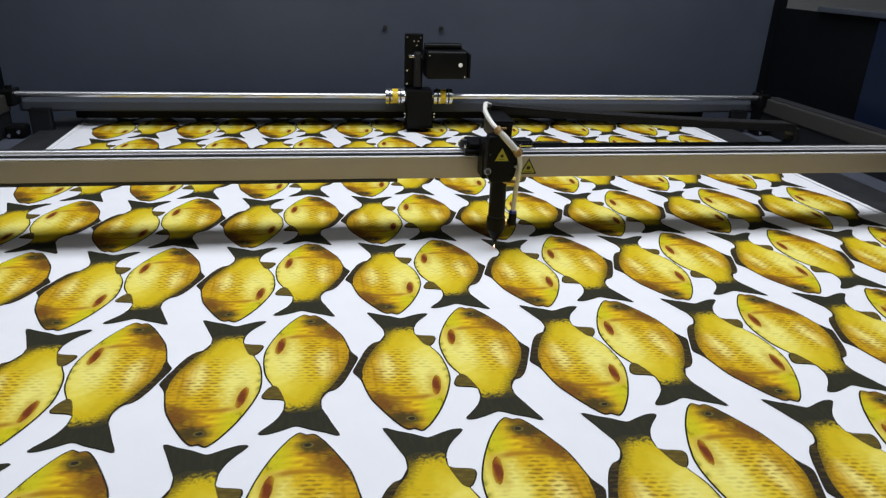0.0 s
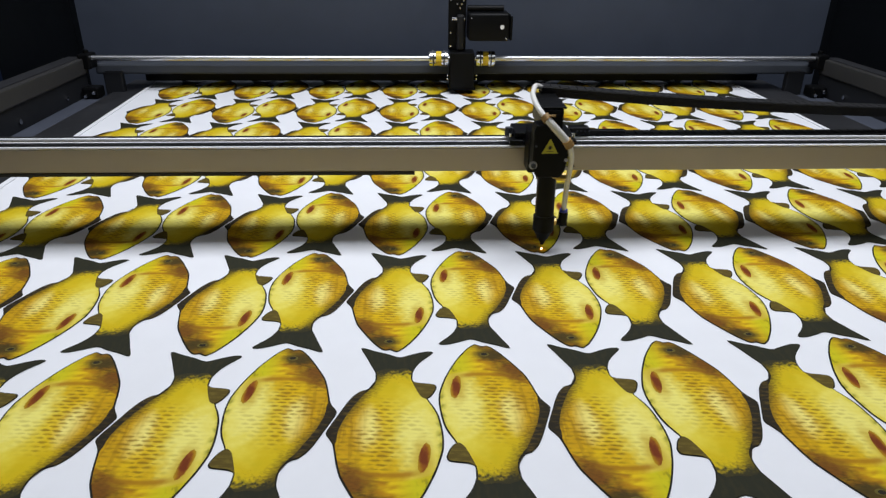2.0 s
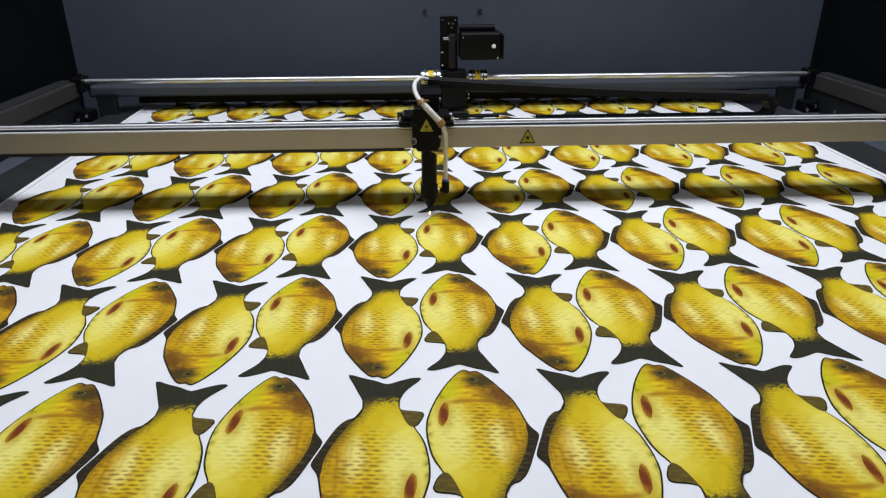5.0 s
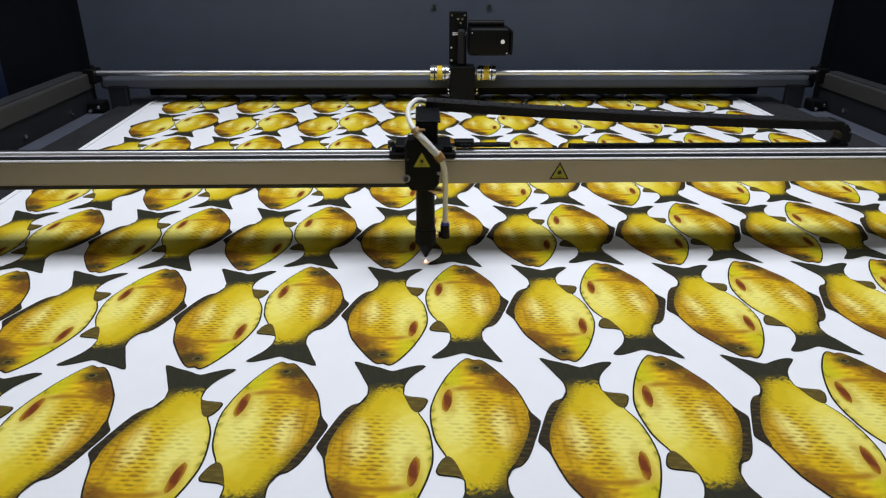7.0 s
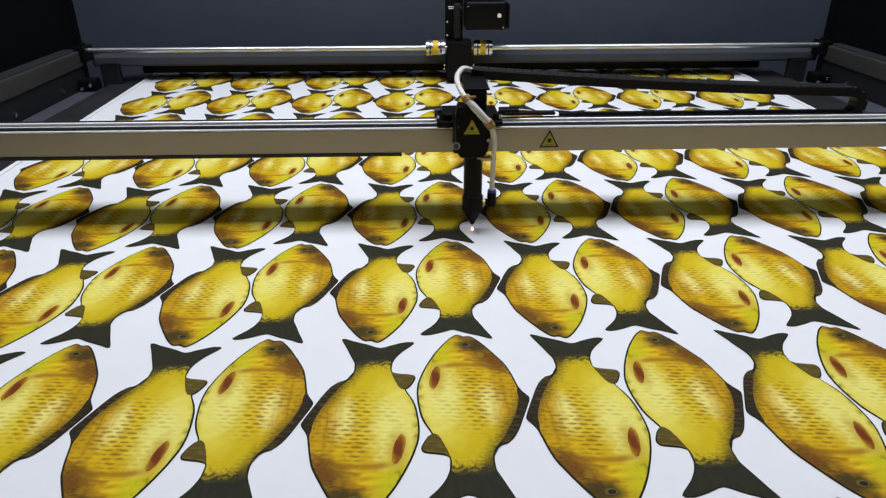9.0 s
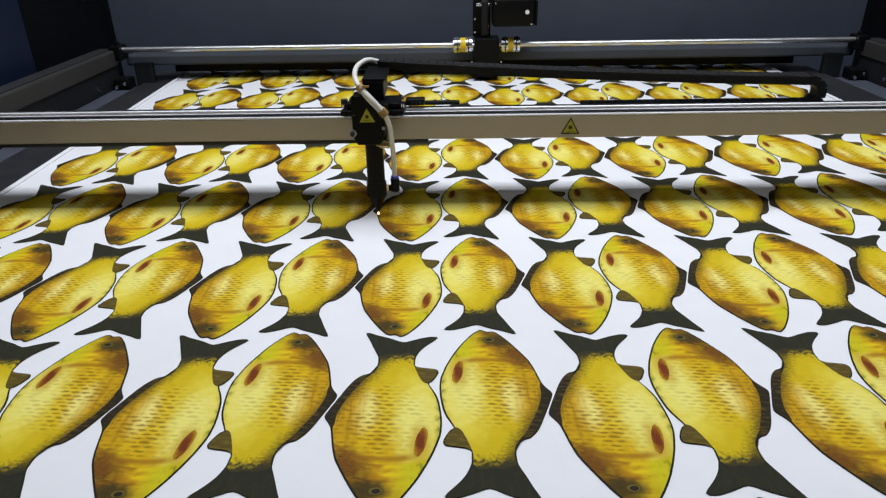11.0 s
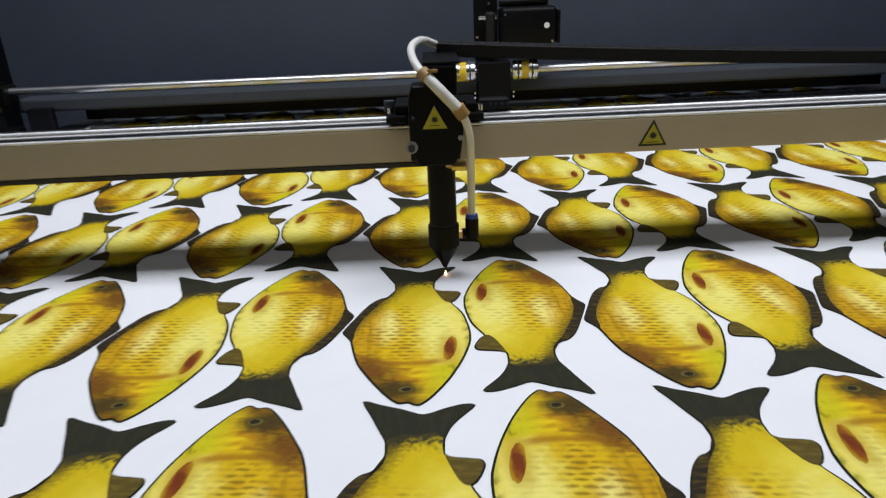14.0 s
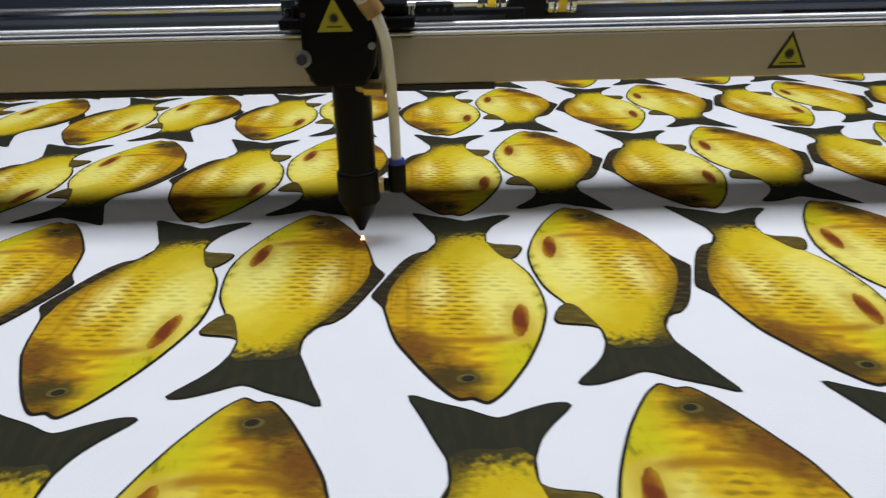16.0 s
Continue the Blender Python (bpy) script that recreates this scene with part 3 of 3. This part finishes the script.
for x in (0.0715, 0.212):
    h = tagged(part("wall_bolt", rod((x, WALL_Y - 0.006, 0.2140), (x, WALL_Y, 0.2140), 0.0052, 14), INK), "black bolt in the rear panel", "bolt", "bolts in the rear panel")

# ---- side rails ----


def side_rail(x0, x1, inner):
    r = thing("side_rail", "champagne aluminium rail along the bed's side", "rail", "rails along the bed")
    part("profile", box(x0, x1, -0.50, 1.118, 0.044, 0.080, 0.003), RAIL, r)
    part("foot_rail", box(x0 + 0.006, x1 - 0.006, -0.50, 1.118, -0.074, 0.0435), SHADE, r)
    part("guide_strip", box(x0 + 0.010, x1 - 0.010, -0.50, 1.118, 0.0802, 0.0820, 0.001), BED, r)
    for k in range(8):
        y = -0.4 + k * 0.2
        part("bolt", rod((inner, y, 0.012), (inner + (0.004 if inner < 0 else -0.004), y, 0.012), 0.005, 8), STEEL, r)


side_rail(-0.788, -0.738, -0.744)
side_rail(1.008, 1.058, 1.014)
for x in (-0.718, 0.988):
    f = thing("rail_foot", "black bolted foot at the end of the rail", "bracket", "feet of the rails")
    part("foot_body", box(x - 0.0185, x + 0.0185, 1.060, 1.099, -0.0035, 0.022, 0.004), BLACK, f)
    for k in (-0.010, 0.010):
        part("bolt", rod((x + k, 1.0595, 0.008 + k * 0.4), (x + k, 1.055, 0.007 + k * 0.4), 0.004, 6), STEEL, f)

# ---- warning signs ----


def warning(parent, x, y, z, size, bordered):
    """A triangular laser sign on a face that looks towards -y."""
    h = size * 0.92

    def tri(s, zz):
        return [(x - s / 2, zz), (x + s / 2, zz), (x, zz + s * 0.92)]

    base = z - h * 0.45
    if bordered:
        sg = part("warning_sign", plate(tri(size, base), "y", y, y - 0.0003), INK, parent, "black and yellow triangular laser sign")
        part("field", plate(tri(size * 0.76, base + size * 0.078), "y", y - 0.0004, y - 0.0006), YELLOW, sg)
    else:
        sg = part("warning_sign", plate(tri(size, base), "y", y, y - 0.0006), YELLOW, parent, "yellow triangular laser sign")
    star = []
    for k in range(24):
        a, r = 2 * math.pi * k / 24, size * (0.155 if k % 2 else 0.085)
        star.append((x + r * math.cos(a), base + h * 0.40 + r * math.sin(a)))
    part("sunburst", plate(star, "y", y - 0.0007, y - 0.0009), INK, sg)
    part("text_bar", box(x - size * 0.22, x + size * 0.22, y - 0.0009, y - 0.0007, base + h * 0.135, base + h * 0.165), INK, sg)


# ---- gantry beam (its face at y = 0) ----
gantry = thing("gantry_beam", "champagne aluminium gantry beam with polished rails", "gantry")
part("beam_body", box(-0.80, 1.075, 0.0, 0.041, 0.0915, 0.1205, 0.0012), BEAM, gantry)
part("lower_lip", box(-0.80, 0.02, -0.0008, 0.004, 0.0876, 0.0913), INK, gantry, "black strip under the beam")
part("front_rail", box(-0.78, 1.07, 0.0003, 0.0050, 0.1207, 0.1228, 0.0007), BRIGHT, gantry, "polished front rail")
part("channel", box(-0.78, 1.07, 0.0055, 0.0275, 0.1207, 0.1215), CHAN, gantry, "brushed grey channel")
part("groove", box(-0.78, 1.07, 0.009, 0.0185, 0.1216, 0.1219), BLACK, gantry, "black groove")
part("middle_rail", box(-0.78, 1.07, 0.0205, 0.0240, 0.1216, 0.1230, 0.0004), BRIGHT, gantry, "polished middle rail")
part("rear_rail", rod((-0.78, 0.0320, 0.1232), (1.07, 0.0320, 0.1232), 0.0022, 16), BRIGHT, gantry, "polished rear rail", True)
part("belt", box(-0.78, 1.07, 0.0355, 0.0405, 0.1207, 0.1252), RUBBER, gantry, "black toothed belt")
teeth = bmesh.new()
for k in range(360):
    x = -0.76 + k * 0.005
    teeth = box(x, x + 0.0025, 0.0344, 0.0354, 0.1215, 0.1252, 0, teeth)
tagged(part("belt_teeth", teeth, RUBBER, gantry), kind="stuff")
# unseen tray, its depth set so that the beam's shadow falls wide enough
part("shadow_tray", box(-0.78, 1.055, 0.0415, 0.076, 0.0990, 0.1030, 0.0005), BLACK, gantry, "black tray hidden behind the beam, added to widen its shadow")
for x in (-0.775, 1.031):
    c = part("end_carriage", box(x - 0.030, x + 0.030, -0.012, 0.070, 0.0822, 0.0910, 0.003), BLACK, gantry, "black end carriage")
    for k in (0.010, 0.020):
        part("bolt", rod((x, k, 0.1224), (x, k, 0.127), 0.005, 6), STEEL, c)
warning(gantry, 0.203, -0.0002, 0.1065, 0.0245, True)

# ---- laser head (origin under its sign, y = 0 at the beam's face) ----
head = thing("laser_head", "black laser cutting head with nozzle and air hose", "laser head")
part("front_plate", plate([(-0.013, 0.102), (0.014, 0.102), (0.019, 0.110), (0.0215, 0.126), (0.0215, 0.140), (0.012, 0.151), (-0.004, 0.163), (-0.016, 0.163), (-0.0185, 0.155), (-0.0185, 0.112)], "y", -0.056, -0.034, 0.0012), BLACK, head)
part("mount_block", box(-0.020, 0.020, -0.0335, -0.003, 0.100, 0.150, 0.002), BLACK, head)
part("mirror_block", box(-0.007, 0.019, -0.029, 0.030, 0.1505, 0.174, 0.002), BLACK, head)
part("top_plate", box(-0.007, 0.022, -0.028, 0.050, 0.1742, 0.1765, 0.0008), BLACK, head)
part("carriage", box(-0.032, 0.036, -0.0028, 0.042, 0.1327, 0.1400, 0.0015), BLACK, head)
sl = part("slider", box(-0.039, -0.022, -0.010, 0.040, 0.1264, 0.1325, 0.001), BLACK, head)
sr = part("slider", box(0.023, 0.041, -0.010, 0.040, 0.1264, 0.1325, 0.001), BLACK, head)
for x in (-0.036, -0.028):
    part("screw", rod((x, 0.004, 0.1325), (x, 0.004, 0.1375), 0.0022, 8), STEEL, sl)
for x in (0.0375, 0.0395):
    part("screw", rod((x, 0.004, 0.1325), (x, 0.004, 0.1375), 0.0018, 8), STEEL, sr)
part("adjuster", rod((-0.037, 0.016, 0.1325), (-0.037, 0.016, 0.1415), 0.0045, 12), DULL, head, "grey knurled adjuster", True)
part("belt_clamp", box(0.0412, 0.066, 0.030, 0.046, 0.1285, 0.1365, 0.001), RUBBER, head)
part("switch_arm", box(0.0662, 0.112, 0.032, 0.042, 0.1284, 0.1325, 0.0008), RUBBER, head, "black switch arm")
for k in range(4):
    part("clamp_screw", rod((0.050 + k * 0.005, 0.0298, 0.1325), (0.050 + k * 0.005, 0.0284, 0.1325), 0.0012, 8), DULL, head)
part("lens_tube", rod((0.0038, -0.033, 0.0995), (0.0038, -0.033, 0.048), 0.0113, 28), BLACK, head, smooth=True)
part("tube_collar", rod((0.0038, -0.033, 0.0470), (0.0038, -0.033, 0.0275), 0.0128, 28, None, None, 0.0008), BLACK, head, smooth=True)
part("collar_ring", rod((0.0038, -0.033, 0.0472), (0.0038, -0.033, 0.0477), 0.0116, 28), DULL, head, smooth=True)
part("nozzle", rod((0.0038, -0.033, 0.0275), (0.0038, -0.033, 0.0170), 0.0118, 24, None, 0.0068), BLACK, head, smooth=True)
part("nozzle_tip", rod((0.0038, -0.033, 0.0170), (0.0038, -0.033, 0.0080), 0.0060, 20, None, 0.0018), BLACK, head, "dark conical nozzle tip", True)
part("brass_screw", rod((0.0125, -0.042, 0.0985), (0.0235, -0.044, 0.0985), 0.0048, 8), BRASS, head, "brass knurled screw")
part("brass_collar", rod((0.0075, -0.041, 0.0985), (0.0124, -0.042, 0.0985), 0.0028, 10), BRASS, head)
wheel = part("roller", rod((-0.0182, -0.0562, 0.1175), (-0.0182, -0.0590, 0.1175), 0.0047, 20, None, None, 0.001), WASHER, head, "bright bolt with washer", True)
part("roller_hub", rod((-0.0182, -0.0592, 0.1175), (-0.0182, -0.0620, 0.1175), 0.0030, 6), DULL, wheel)
part("side_screw", rod((0.0190, -0.0565, 0.1235), (0.0190, -0.059, 0.1235), 0.0020, 10), WASHER, head)
part("side_screw", rod((-0.0160, -0.0565, 0.1395), (-0.0160, -0.058, 0.1395), 0.0013, 10), DULL, head)
part("elbow", rod((0.0275, -0.031, 0.0500), (0.0275, -0.031, 0.0330), 0.0056, 16), BLACK, head, "black push-in elbow", True)
part("elbow_arm", rod((0.0275, -0.031, 0.0365), (0.0175, -0.030, 0.0365), 0.0042, 12), BLACK, head, smooth=True)
part("elbow_thread", rod((0.0195, -0.0302, 0.0365), (0.0150, -0.0299, 0.0365), 0.0048, 6), BRASS, head, "brass hexagon nut")
part("elbow_ring", rod((0.0275, -0.031, 0.0501), (0.0275, -0.031, 0.0530), 0.0051, 16), BLUEP, head, "blue release ring", True)
part("air_hose", pipe([(0.0275, -0.031, 0.052), (0.0275, -0.035, 0.080), (0.0270, -0.045, 0.105), (0.0255, -0.054, 0.127), (0.0180, -0.059, 0.146), (0.002, -0.056, 0.162),
                       (-0.009, -0.048, 0.173), (-0.0145, -0.032, 0.181), (-0.0150, -0.010, 0.1865), (-0.010, 0.012, 0.1890), (-0.004, 0.034, 0.1875), (0.007, 0.053, 0.1815)], 0.0031), HOSE, head, "milky white air hose", True)
part("hose_sleeve", pipe([(0.0190, -0.0588, 0.144), (0.002, -0.056, 0.162), (-0.0075, -0.0495, 0.1715)], 0.0043), HOSE, head, "white sleeve over the hose", True)
part("tape_wrap", rod((0.0220, -0.0577, 0.1395), (0.0170, -0.0592, 0.1468), 0.0054, 14), TAPE, head, "amber tape wrap", True)
part("tape_wrap", rod((-0.0040, -0.0528, 0.1680), (-0.0080, -0.0495, 0.1720), 0.0053, 14), TAPE, head, "amber tape wrap", True)
part("zip_tie", box(-0.004, 0.004, -0.0555, -0.0525, 0.1720, 0.1740), TAPE, head)
part("hose_bracket", box(0.012, 0.024, -0.0525, -0.030, 0.1425, 0.1505, 0.0008), BLACK, head)
part("cutting_spark", rod((0.0038, -0.033, 0.0012), (0.0038, -0.033, 0.0036), 0.0011, 10, None, 0.0005), SPARK, head, "glowing orange cutting point")
warning(head, 0.0, -0.0562, 0.1385, 0.0185, False)

# ---- cable chain (in the beam's space) ----
chain = thing("cable_chain", "black jointed cable chain behind the gantry beam", "cable chain")
LINKS, STEP = 84, 0.0109
CHAIN_Y, RADIUS, FIXED_X = 0.0535, 0.0165, 0.25


def build_link():
    bm = box(-0.0062, 0.0062, -0.011, -0.0082, -0.0058, 0.0058, 0.0008, None, 1)
    bm = box(-0.0062, 0.0062, 0.0082, 0.011, -0.0058, 0.0058, 0.0008, bm, 1)
    bm = box(-0.0048, 0.0048, -0.0105, 0.0105, 0.0042, 0.0060, 0, bm)
    bm = box(-0.0048, 0.0048, -0.0105, 0.0105, -0.0060, -0.0042, 0, bm)
    for s in (-1, 1):
        bm = rod((0.0040 * s, -0.0113, 0), (0.0040 * s, 0.0113, 0), 0.0022, 8, bm)
    return bm


link = part("link", build_link(), RUBBER, chain)
links = [link]
for k in range(LINKS - 1):
    ob = new("link", link.data)
    ob.parent = chain
    links.append(ob)


def chain_place(s, hx):
    """The place and slope of a link at the length s from the head, for a head at hx."""
    xc = 0.548 + hx / 2
    start = hx + 0.006
    run = xc - start
    ztop, drop = 0.1790, 0.0275
    if s <= run:
        u = s / run
        return start + s, ztop - drop * (1.45 * u - 0.45 * u * u), math.atan(drop * (1.45 - 0.9 * u) / run)
    s -= run
    zc = ztop - drop - RADIUS
    if s <= math.pi * RADIUS:
        a = s / RADIUS
        return xc + RADIUS * math.sin(a), zc + RADIUS * math.cos(a), a
    s -= math.pi * RADIUS
    return xc - s, zc - RADIUS, math.pi


# ---- what moves ----
# seconds, the head's place across the bed, the beam's place along the bed
CUT = [
    (0, 0.1494, 0.4284), (0.5, 0.1333, 0.3991), (1, 0.1183, 0.3536), (1.5, 0.1277, 0.3142), (2, 0.1715, 0.2555), (2.5, 0.2016, 0.2984),
    (3, 0.2083, 0.3595), (3.5, 0.1285, 0.3708), (4, 0.1145, 0.3999), (4.5, 0.0857, 0.4577), (5.2, 0.0400, 0.4487), (6, 0.0050, 0.3448),
    (6.8, 0.0200, 0.2668), (7, 0.0337, 0.2622), (7.5, 0.0687, 0.2596), (8, 0.1014, 0.2550), (8.8, 0.1100, 0.2891), (9.6, 0.0450, 0.2654),
    (10.3, 0.0000, 0.2496), (10.5, -0.0085, 0.2487), (11, -0.0509, 0.3270), (11.5, -0.0501, 0.3752), (12, -0.0363, 0.4052), (12.5, -0.0294, 0.4435),
    (13, -0.0360, 0.4619), (13.5, 0.0094, 0.4519), (14, 0.0185, 0.4345), (14.5, 0.0243, 0.3780), (15, 0.0245, 0.3488), (15.5, -0.0554, 0.3676),
    (16, -0.0700, 0.4139),
]


def cut_at(t):
    """The head's and the beam's place at t, on a smooth line through CUT."""
    k = max(i for i in range(len(CUT) - 1) if CUT[i][0] <= t + 1e-6)
    t0, t1 = CUT[k][0], CUT[k + 1][0]
    u = (t - t0) / (t1 - t0)
    out = []
    for c in (1, 2):
        p0, p1 = CUT[k][c], CUT[k + 1][c]
        m0 = (p1 - CUT[k - 1][c]) / (t1 - CUT[k - 1][0]) if k else (p1 - p0) / (t1 - t0)
        m1 = (CUT[k + 2][c] - p0) / (CUT[k + 2][0] - t0) if k + 2 < len(CUT) else (p1 - p0) / (t1 - t0)
        if k and (p1 - p0) * (p0 - CUT[k - 1][c]) <= 0:
            m0 = 0
        if k + 2 < len(CUT) and (CUT[k + 2][c] - p1) * (p1 - p0) <= 0:
            m1 = 0
        d = t1 - t0
        out.append((2 * u ** 3 - 3 * u * u + 1) * p0 + (u ** 3 - 2 * u * u + u) * d * m0 + (3 * u * u - 2 * u ** 3) * p1 + (u ** 3 - u * u) * d * m1)
    return out


def motions():
    times = [k / 10 for k in range(161)]
    places = [cut_at(t) for t in times]
    walk(gantry, [(t, pose(0, y, 0)) for t, (x, y) in zip(times, places)])
    walk(head, [(t, pose(x, y, 0)) for t, (x, y) in zip(times, places)])
    walk(chain, [(t, pose(0, y, 0)) for t, (x, y) in zip(times, places)])
    for k, ob in enumerate(links):
        rows = []
        for t, (x, y) in zip(times, places):
            px, pz, slope = chain_place((k + 0.5) * STEP, x)
            rows.append((t, pose(px, CHAIN_Y, pz, 0, math.degrees(slope), 0)))
        walk(ob, rows)


motions()
